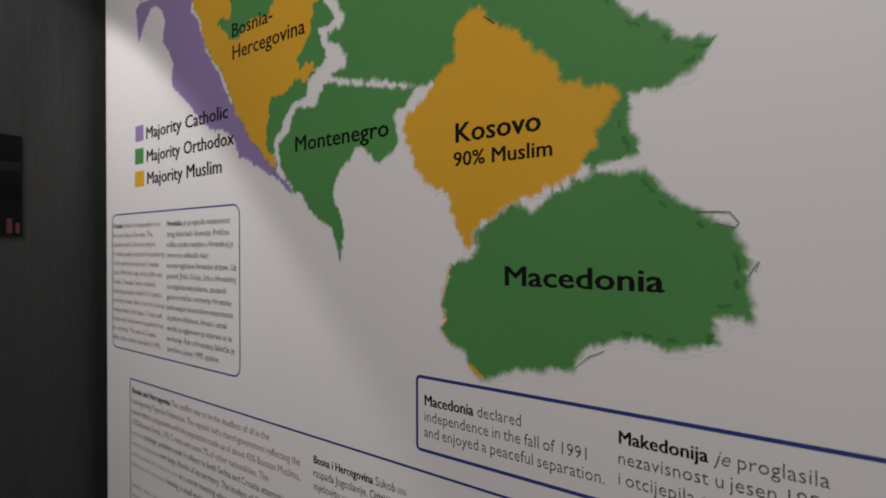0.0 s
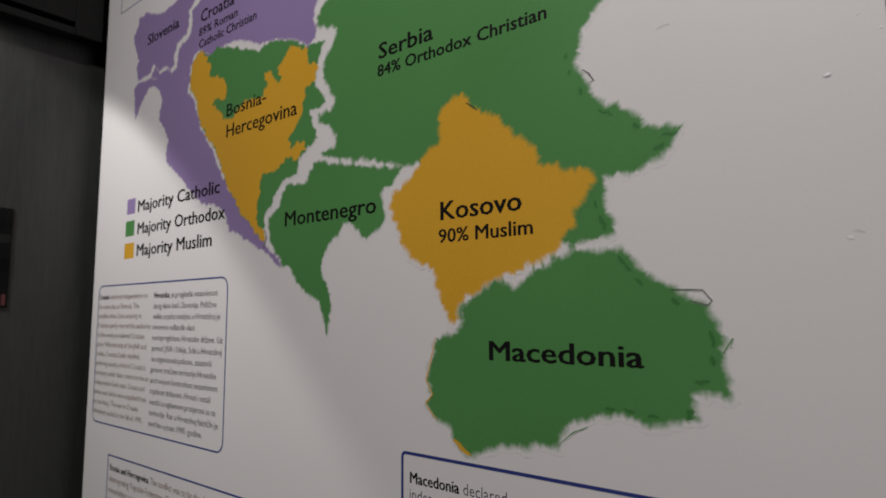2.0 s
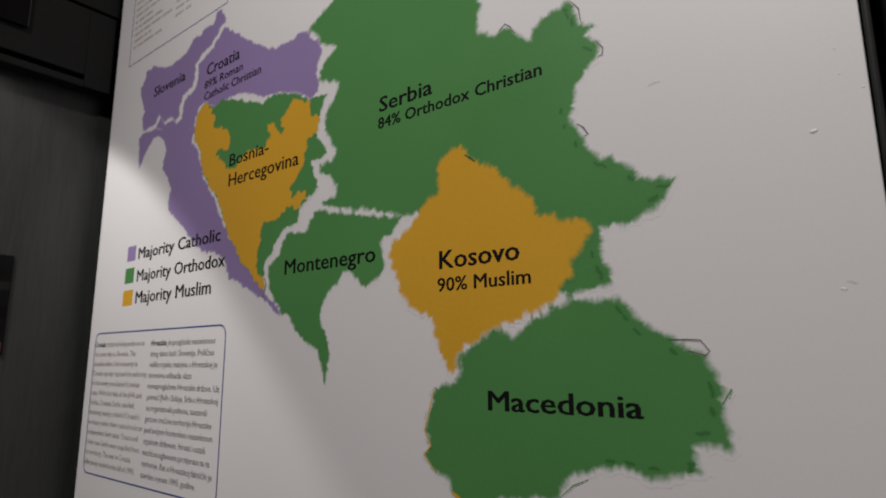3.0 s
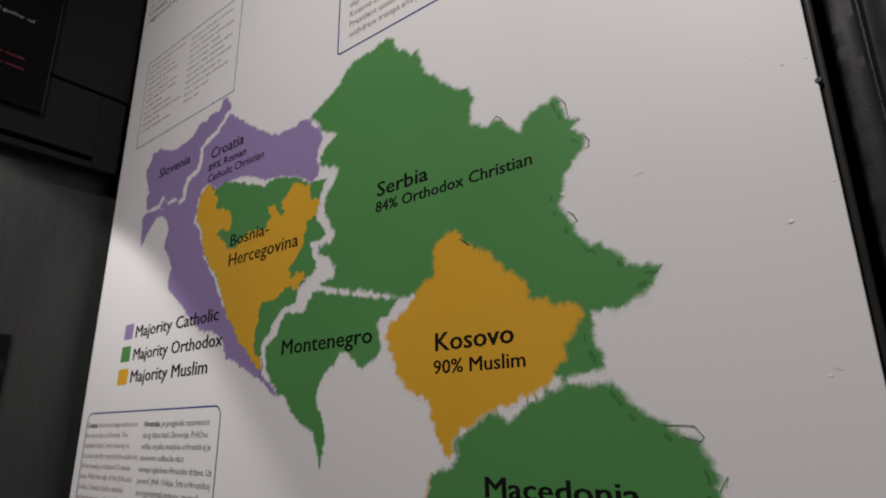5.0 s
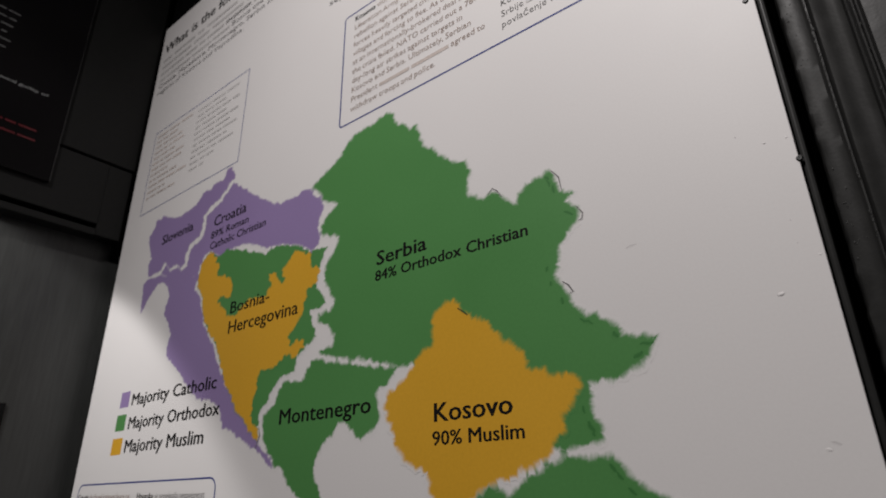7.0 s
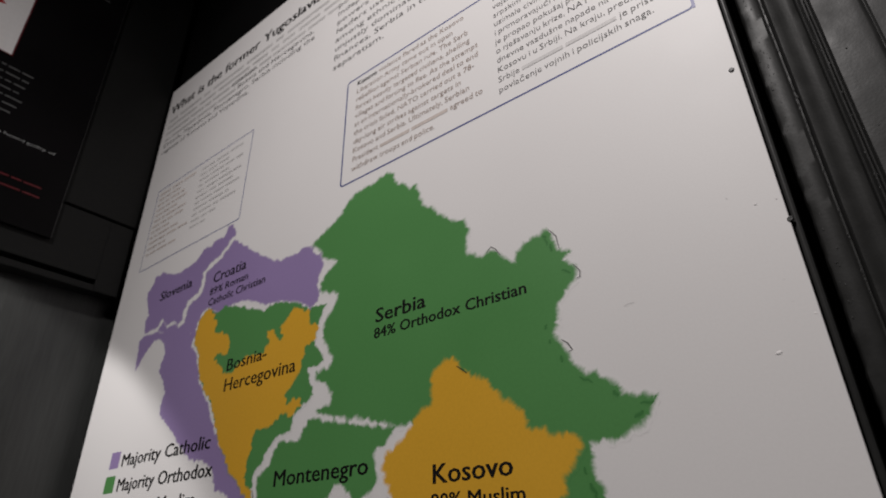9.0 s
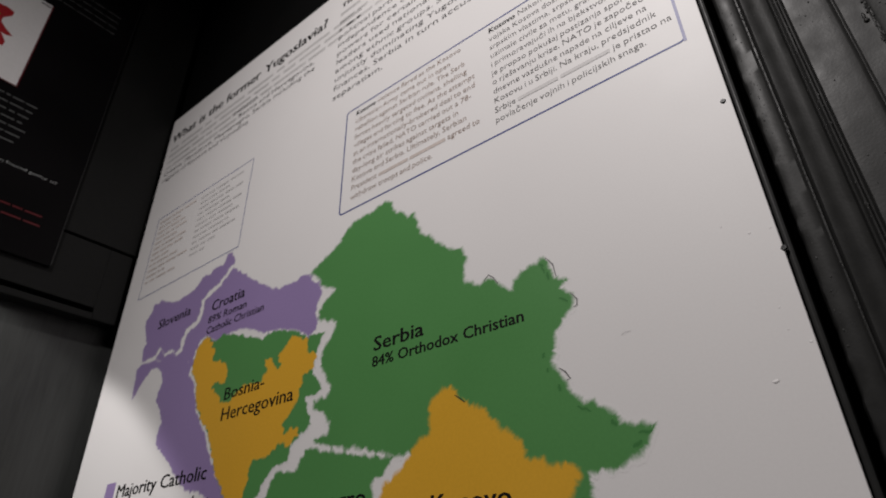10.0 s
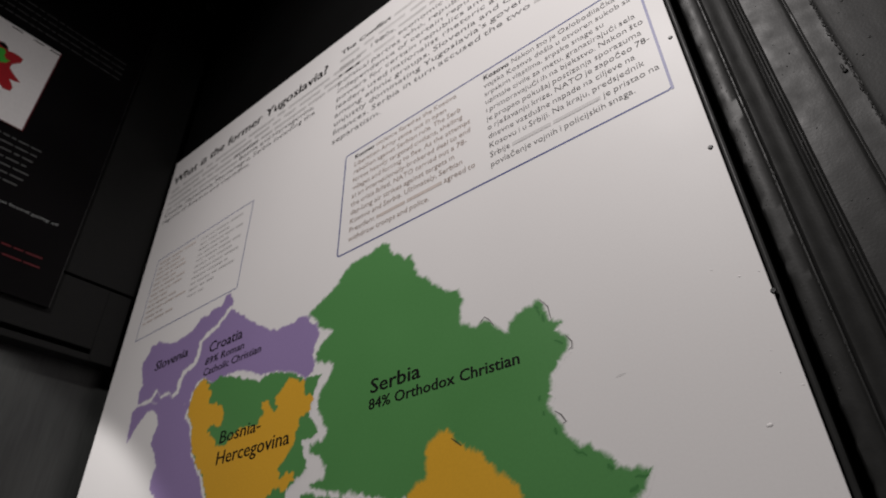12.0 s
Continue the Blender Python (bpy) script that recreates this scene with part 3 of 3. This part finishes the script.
def column(lines, x, z, pitch, cap, mat, parent, widest, width, bold=0.0, most=9.0):
    """Lines of words of one stretch, so that the line of number widest is width wide."""
    obs, k = word_line(lines[widest], x, z - widest * pitch, cap, mat, parent, on_sheet, width=width, bold=bold)
    for i, words in enumerate(lines):
        if i == widest or not words.strip():
            continue
        made = word_line(words, x, z - i * pitch, cap, mat, parent, on_sheet, stretch=k, bold=bold)[0]
        if max(v.co.x for ob in made for v in ob.data.vertices) - x > most:
            for ob in made:
                bpy.data.objects.remove(ob)
            made = word_line(words, x, z - i * pitch, cap, mat, parent, on_sheet, width=most, bold=bold)[0]
        obs += made
    for ob in obs:
        if parent is None:
            on_panel(ob)
        if ob.name.startswith(("text_line", "bold_line")):
            tagged(ob, kind="stuff")
    return obs


kosovo_box = text_box(0.659, 1.1835, 1.850, 2.058, 0.0025, 0.007, BLUE_INK, "thin blue printed frame")
column(["*Kosovo violence flared as the Kosovo", "Liberation Army came out in open", "rebellion against Serbian rule. The Serb",
        "forces heavily targeted civilians, shelling", "villages and forcing to flee. As the attempt", "at an internationally-brokered deal to end",
        "the crisis failed, NATO carried out a 78-", "day-long air strikes against targets in", "Kosovo and Serbia. Ultimately, Serbian",
        "President ######## ######### agreed to", "withdraw troops and police."], 0.682, 2.0385, 0.0169, 0.0098, BROWN_INK, kosovo_box, 0, 0.214)
column(["*Kosovo Nakon što je Oslobodilačka", "vojska Kosova došla u otvoren sukob sa", "srpskim vlastima, srpske snage su",
        "uzimale civile za metu, granatirajući sela", "i primoravajući ih na bjekstvo. Nakon što", "je propao pokušaj postizanja sporazuma",
        "o rješavanju krize, NATO je započeo 78-", "dnevne vazdušne napade na ciljeve na", "Kosovu i u Srbiji. Na kraju, predsjednik",
        "Srbije ######## ######### je pristao na", "povlačenje vojnih i policijskih snaga."], 0.945, 2.0385, 0.0167, 0.0098, DARK_INK, kosovo_box, 10, 0.199)

croatia_box = text_box(0.025, 0.4515, 1.139, 1.3815, 0.0024, 0.016, BLUE_INK, "blue printed frame with rounded corners")
column(["*Hrvatska _je proglasila nezavisnost", "istog dana kad i Slovenija. Prilično", "velika srpska manjina u Hrvatskoj je", "otvoreno odbacila vlast",
        "novoproglašene Hrvatske države. Uz", "pomoć JNA i Srbije, Srbi u Hrvatskoj", "su organizovali pobunu, zauzevši", "gotovo trećinu teritorije Hrvatske",
        "pod svojom kontrolom nezavisnom", "srpskom državom. Hrvati i ostali", "nesrbi su uglavnom protjerani sa te", "teritorije. Rat u Hrvatskoj faktički je",
        "završen u jesen 1995. godine."], 0.237, 1.3550, 0.01675, 0.0092, GREY_INK, croatia_box, 0, 0.189)
column(["*Croatia declared independence on", "the same day as Slovenia. The", "sizeable ethnic Serb minority in", "Croatia openly rejected the authority",
        "of the newly proclaimed Croatian", "state. With the help of the JNA and", "Serbia, Croatian Serbs rebelled,", "declaring nearly a third of Croatia's",
        "territory under their control to be an", "independent Serb state. Croats and", "other non-Serbs were expelled from", "its territory. The war in Croatia",
        "effectively ended in the fall of 1995."], 0.029, 1.3560, 0.01675, 0.0092, BROWN_INK, croatia_box, 0, 0.186)

slovenia_box = text_box(0.056, 0.3995, 1.896, 2.0965, 0.0016, 0.001, BLUE_INK, "thin blue printed frame")
column(["######## ######## ########"] + [unread(60 + i, 4 if i % 3 else 3) for i in range(11)], 0.068, 2.0790, 0.0136, 0.0072, BROWN_INK, slovenia_box, 0, 0.142, most=0.148)
column(["######## ####### #######"] + [unread(80 + i, 3 + i % 2) for i in range(9)] + ["##### ###"], 0.228, 2.0760, 0.0138, 0.0072, GREY_INK, slovenia_box, 0, 0.145, most=0.150)

macedonia_box = text_box(0.780, 1.182, 1.111, 1.189, 0.0032, 0.006, BLUE_INK, "blue printed frame with rounded corners")
column(["*Macedonia declared", "independence in the fall of 1991", "and enjoyed a peaceful separation."], 0.791, 1.1590, 0.0160, 0.0110, DARK_INK, macedonia_box, 2, 0.196)
column(["*Makedonija _je proglasila", "nezavisnost u jesen 1991.", "i otcijepila se #####"], 0.998, 1.1630, 0.0165, 0.0105, DARK_INK, macedonia_box, 0, 0.144)

bosnia_box = text_box(0.098, 1.182, 0.640, 1.0920, 0.0026, 0.001, BLUE_INK, "blue printed frame")
column(["*Bosnia *and *Hercegovina The conflict was to be the deadliest of all in the", "disintegrating Yugoslav Federation. The republic had a shared government reflecting the",
        "mixed ethnic composition with the population made up of about 43% Bosnian Muslims,", "33% Bosnian Serbs, 17% Croats and some 7% of other nationalities. The"],
       0.107, 1.0670, 0.0182, 0.0105, BROWN_INK, bosnia_box, 0, 0.412, most=0.478)
column(["###### strategic position made it subject to both Serbia and Croatia attempting to", "##### ######## over large chunks of its territory. The leaders of Croatia",
        "#### ##### ### ###### ### in a secret meeting where they agreed #######", "########## ####### leaving a small enclave for Muslims.", " ",
        "##### #### ## ######### #### ###### ##### ########", "######### ###### ##### #### ###### ####"], 0.107, 0.9942, 0.0182, 0.0105, GREY_INK, bosnia_box, 0, 0.470, most=0.478)
column(["*Bosna *i *Hercegovina Sukob ##", "raspada Jugoslavije. O##########", "mješovitu ################"], 0.611, 1.0590, 0.0160, 0.0100, GREY_INK, bosnia_box, 0, 0.155)

column(["*What *is *the *former *Yugoslavia?"], 0.017, 2.3350, 0.0270, 0.0270, INK, None, 0, 0.563)
column(["### ####### ## ######### ####### ## ########## ######", "########## ##### ######### #### ## ### ##### #### ###", "######## #### ## ##### ######, ### ######## #### ###",
        "## ######## ###### ##### Bosnia and Hercegovina,", "Croatia, Macedonia, Montenegro, Serbia including the", "regions of Kosovo and Vojvodina."], 0.020, 2.3080, 0.0190, 0.0120, GREY_INK, None, 4, 0.535)
column(["*The *Conflict ##### ###### ####### ##### ####", "#### ## ##### ########## ###### ###### ####", "### ## 1980s. ##### ####### crisis ##### ######", "### ### #### economic ###### on one #### ###",
        "political parties who, republics and, or #######", "independence of certain republics within #####", "powers for certain republics and, or #### ####", "leaders used nationalist rhetoric and fear ####",
        "among ethnic groups. Slovenia and Croatia ####", "unjustly dominating Yugoslavia's government ##", "finances. Serbia in turn accused the two ####", "separatism."],
       0.617, 2.3400 + 0.0180, 0.0225, 0.0125, GREY_INK, None, 10, 0.480)

# ---- screws and small blisters of the sheet ----
def screw(x, z, tilt):
    bm = bmesh.new()
    bmesh.ops.create_cone(bm, cap_ends=True, segments=16, radius1=0.0027, radius2=0.0019, depth=0.0014)
    for a in (0, 90):
        box(bm, -0.0018, 0.0018, -0.0003, 0.0003, 0.0005, 0.00085)
        for v in bm.verts[-8:]:
            v.co.xy = (v.co.x * math.cos(radians(a)) - v.co.y * math.sin(radians(a)), v.co.x * math.sin(radians(a)) + v.co.y * math.cos(radians(a)))
    bmesh.ops.transform(bm, matrix=pose(x, -0.0007, z, 90, tilt, 0), verts=bm.verts)
    return on_panel(finish("screw", bm, STEEL, label="small cross-head screw"))


screw(1.1968, 1.755, 10)
screw(1.1972, 1.925, 35)
screw(1.2040, 1.590, 60)


def blister(x, z, r, h, tilt=0):
    bm = bmesh.new()
    bmesh.ops.create_uvsphere(bm, u_segments=12, v_segments=8, radius=1.0)
    bmesh.ops.transform(bm, matrix=pose(x, 0, z, 0, tilt, 0) @ Matrix.Diagonal((r, h, r * 0.55, 1)), verts=bm.verts)
    return on_panel(finish("blister", bm, WHITE, smooth=True))


blister(1.1830, 1.6120, 0.0012, 0.0004, 0)
blister(1.1990, 1.6110, 0.001, 0.0003, 0)
blister(1.1690, 1.4860, 0.0026, 0.0005, -8)
blister(1.1630, 1.6260, 0.0007, 0.0003, 0)
blister(1.1750, 1.3750, 0.002, 0.0002, 12)
blister(1.1880, 1.5230, 0.0008, 0.0002, 0)
blister(1.2000, 1.5100, 0.0014, 0.0002, 10)
blister(1.1870, 1.5420, 0.001, 0.0002, 0)
blister(1.0240, 1.7240, 0.001, 0.0002, 0)
# ---- marks round the map: loose strokes and smudges of the print ----
def stroke(points, wide, mat, name="printed_stroke", layer=4):
    """A brushed line, full in the middle and thin at its sides."""
    pts = [Vector(p) for p in points]
    sides = []
    for i, p in enumerate(pts):
        d = (pts[min(i + 1, len(pts) - 1)] - pts[max(i - 1, 0)]).normalized() * wide * (0.8 if 0 < i < len(pts) - 1 else 0.4)
        sides.append(Vector((-d.y, d.x)))
    return on_panel(faded(name, [[p + s * k for p, s in zip(pts, sides)] for k in (1, 0, -1)], (0.0, 1.0, 0.0), layer, mat))


def dashes(points, inset, seed, share=0.6):
    """Darker broken strokes just inside a green outline that runs clockwise."""
    dice = random.Random(seed)
    for a, b in zip(points, points[1:]):
        a, b = Vector(a), Vector(b)
        d = b - a
        if dice.random() > share or d.length < 0.006:
            continue
        side = Vector((d.y, -d.x)).normalized() * (inset + dice.uniform(-0.001, 0.003))
        u, v = dice.uniform(0.0, 0.25), dice.uniform(0.7, 1.0)
        stroke([a + d * k + side * (1 + dice.uniform(-0.12, 0.12)) for k in (u, (2 * u + v) / 3, (u + 2 * v) / 3, v)], dice.uniform(0.0030, 0.0050), SOFT_DEEP, "dark_stroke", 1.8)


dashes(SERBIA_NORTH[18:], 0.006, 11, 0.4)
dashes(SERBIA_SOUTH[:10], 0.006, 12)
dashes(SERBIA_SOUTH[13:17], 0.006, 17)
dashes(MACEDONIA_NORTH[20:], 0.006, 13)
dashes(MACEDONIA_SOUTH[:12], 0.006, 14, 0.7)
# painted reflection: a paler strip over the frame's right line
on_panel(block("frame_glare", BLUE_GLARE, 1.1806, 1.1838, -STEP * 3.2, -STEP * 3, 1.8500, 2.0580, label="pale painted light reflection along the side of the blue frame"))
stroke([(0.913, 1.657), (0.919, 1.662), (0.925, 1.657), (0.931, 1.648)], 0.0016, SOFT_BLACK)
stroke([(1.014, 1.610), (1.020, 1.601), (1.019, 1.595), (1.015, 1.594)], 0.0016, SOFT_BLACK)
stroke([(0.992, 1.537), (0.998, 1.532), (1.002, 1.525), (0.998, 1.524)], 0.0018, SOFT_BLACK)
stroke([(0.991, 1.658), (0.999, 1.647), (1.001, 1.632)], 0.0018, SOFT_BLACK)
stroke([(1.059, 1.345), (1.082, 1.344), (1.088, 1.336), (1.085, 1.333), (1.073, 1.336)], 0.0014, SOFT_BLACK)
stroke([(1.094, 1.298), (1.101, 1.309), (1.099, 1.302)], 0.0018, SOFT_GREEN)
stroke([(0.961, 1.218), (0.974, 1.229), (0.987, 1.235)], 0.0016, SOFT_GREEN)
stroke([(0.867, 1.536), (0.874, 1.531), (0.880, 1.526)], 0.0022, SOFT_BLACK)
stroke([(0.535, 1.439), (0.539, 1.429), (0.532, 1.413)], 0.0026, SOFT_BLACK)
stroke([(0.826, 1.304), (0.821, 1.285), (0.814, 1.262), (0.822, 1.248), (0.813, 1.239), (0.818, 1.233), (0.828, 1.224)], 0.0020, SOFT_GOLD)
stroke([(0.848, 1.208), (0.857, 1.2015), (0.868, 1.196)], 0.0060, SOFT_GOLD)
SMUDGE = soft_ink("faint_smudge", (0.42, 0.40, 0.40), 0.6)
stroke([(1.057, 1.5535), (1.062, 1.5550), (1.067, 1.5550)], 0.0016, SMUDGE, "smudge", 1)
stroke([(1.177, 1.3800), (1.180, 1.3795), (1.183, 1.3780)], 0.0014, SMUDGE, "smudge", 1)

# ---- the side wall: boarding over a recessed lower wall ----
tagged(block("wainscot_rail", WALLPAINT, SIDE, UPPER, -3.38, -0.053, 1.882, 2.0200, 0.0012), "black painted board of the side wall", "board", kind="structure")
tagged(block("wainscot_rail", WALLPAINT, SIDE, UPPER, -3.38, -0.0, 2.0265, 3.19, 0.0012), "black painted board of the side wall", "board", kind="structure")
tagged(block("corner_trim", WALLPAINT, SIDE, UPPER, -0.0525, -0.004, 1.858, 2.0200, 0.0012), "black painted corner strip", "trim", kind="structure")
tagged(block("ledge", WALLPAINT, SIDE, UPPER + 0.002, -3.38, -0.0530, 1.856, 1.8700, 0.0015), "narrow black painted edge of the boarding", "trim", kind="structure")


def on_side(u, v, layer):
    return Vector((UPPER + 0.0082 + STEP * layer, u, v))


tagged(block("cable_clip", BOARDING, UPPER, UPPER + 0.012, -0.050, -0.012, 3.045, 3.17, 0.004), "small dim grey fitting on the black boarding", "fitting")
poster = empty("poster", (UPPER, -0.55, 1.933), "tall black glossy poster with white and red writing", "poster")


def on_poster(ob):
    ob.parent = poster
    ob.matrix_parent_inverse = Matrix.Translation((-UPPER, 0.55, -1.933))
    return ob


on_poster(block("poster_board", POSTER, UPPER, UPPER + 0.008, -0.95, -0.1570, 1.933, 3.05, 0.0006, label="black printed poster board"))
on_poster(block("poster_edge", CLEAR_EDGE, UPPER + 0.0005, UPPER + 0.0075, -0.1568, -0.1552, 1.935, 3.048, 0.0004, label="shiny worn edge"))


def side_area(points, layer, put=on_side):
    bm = bmesh.new()
    verts = [bm.verts.new(put(p[0], p[1], layer)) for p in points]
    bm.faces.new(verts)
    bm.normal_update()
    bmesh.ops.triangulate(bm, faces=bm.faces[:])
    for f in bm.faces:
        f.normal_update()
        if f.normal.x < 0:
            f.normal_flip()
    return bm


picture = on_poster(finish("printed_picture", side_area([(-0.72, 2.288), (-0.325, 2.288), (-0.325, 2.541), (-0.72, 2.541)], 1), POSTER_WHITE, label="white printed picture field"))
for rule in ([(-0.328, 2.288), (-0.325, 2.288), (-0.325, 2.541), (-0.328, 2.541)], [(-0.72, 2.288), (-0.328, 2.288), (-0.328, 2.2905), (-0.72, 2.2905)]):
    finish("red_rule", side_area(rule, 2), POSTER_DARK_RED, picture)
finish("red_shape", side_area([(-0.4280, 2.4800), (-0.4190, 2.4748), (-0.4144, 2.4649), (-0.4013, 2.4683), (-0.3930, 2.4675), (-0.3846, 2.4654), (-0.3850, 2.4525), (-0.3975, 2.4357),
                               (-0.3975, 2.4244), (-0.3866, 2.4142), (-0.3690, 2.4020), (-0.3824, 2.3970), (-0.3892, 2.3971), (-0.3800, 2.3850), (-0.3764, 2.3790),
                               (-0.3778, 2.3676), (-0.3907, 2.3651), (-0.4000, 2.3720), (-0.4120, 2.3620), (-0.4550, 2.3800), (-0.4700, 2.4400), (-0.4450, 2.4780), (-0.4357, 2.4773)], 2), POSTER_RED, picture, "red splash shape")
finish("dark_shape", side_area([(-0.4340, 2.4770), (-0.4280, 2.4795), (-0.4190, 2.4745), (-0.4150, 2.4660), (-0.4230, 2.4660), (-0.4350, 2.4690)], 3), POSTER, picture, "dark patch")
finish("green_shape", side_area([(-0.4360, 2.4580), (-0.4299, 2.4615), (-0.4227, 2.4643), (-0.4166, 2.4580), (-0.4170, 2.4480), (-0.4117, 2.4409), (-0.4032, 2.4425), (-0.4083, 2.4310),
                                 (-0.4176, 2.4250), (-0.4300, 2.4270), (-0.4330, 2.4420)], 3), POSTER_GREEN, picture, "green patch")


def poster_line(words, y_end, z, cap, mat, wide):
    """A line of the poster that ends at y_end."""
    for ob in word_line(words, y_end - wide, z, cap, mat, None, on_side, width=wide, layer=2, smear=mat)[0]:
        for p in ob.data.polygons:
            p.flip()
        on_poster(ob)


for i in range(4):
    poster_line(unread(i, 24), -0.191 - 0.001 * (i % 2), 2.6270 - 0.0195 * i, 0.0056, POSTER_DIM, 0.62)
for i, gap in enumerate((0.0, 0.004, 0.006, 0.013, 0.003, 0.008, 0.014)):
    poster_line(unread(20 + i, 17), -0.277 - gap, 2.2600 - 0.0170 * i, 0.0058, POSTER_GREY, 0.46)
poster_line("##### ## #### ##### ###### has been found guilty of", -0.196, 2.1100, 0.0066, POSTER_PALE, 0.36)
poster_line(unread(40, 15), -0.198, 2.0255, 0.0068, POSTER_DARK_RED, 0.40)
poster_line(unread(41, 13), -0.196, 2.0045, 0.0068, POSTER_DARK_RED, 0.34)
for y, z in ((-0.350, 2.534), (-0.385, 2.534), (-0.430, 2.534)):
    on_poster(finish("caption_bar", side_area([(y, z - 0.002), (y + 0.022, z - 0.002), (y + 0.022, z + 0.002), (y, z + 0.002)], 2), POSTER_GREY))


# ---- the dark photograph on the lower side wall ----
def on_lower(u, v, layer):
    return Vector((SIDE + 0.0042 + STEP * layer, u, v))


photo = tagged(block("photograph", PHOTO, SIDE, SIDE + 0.004, -0.62, -0.122, 1.342, 1.517, 0.0006), "dark mounted photograph on the grey side wall", "photograph")
for y0, y1, z0, z1, mat in ((-0.30, -0.124, 1.405, 1.428, POSTER), (-0.30, -0.124, 1.455, 1.470, WALLPAINT), (-0.145, -0.137, 1.346, 1.372, FADED_RED), (-0.132, -0.126, 1.346, 1.365, FADED_RED)):
    finish("photo_patch", side_area([(y0, z0), (y1, z0), (y1, z1), (y0, z1)], 1, on_lower), mat, photo)
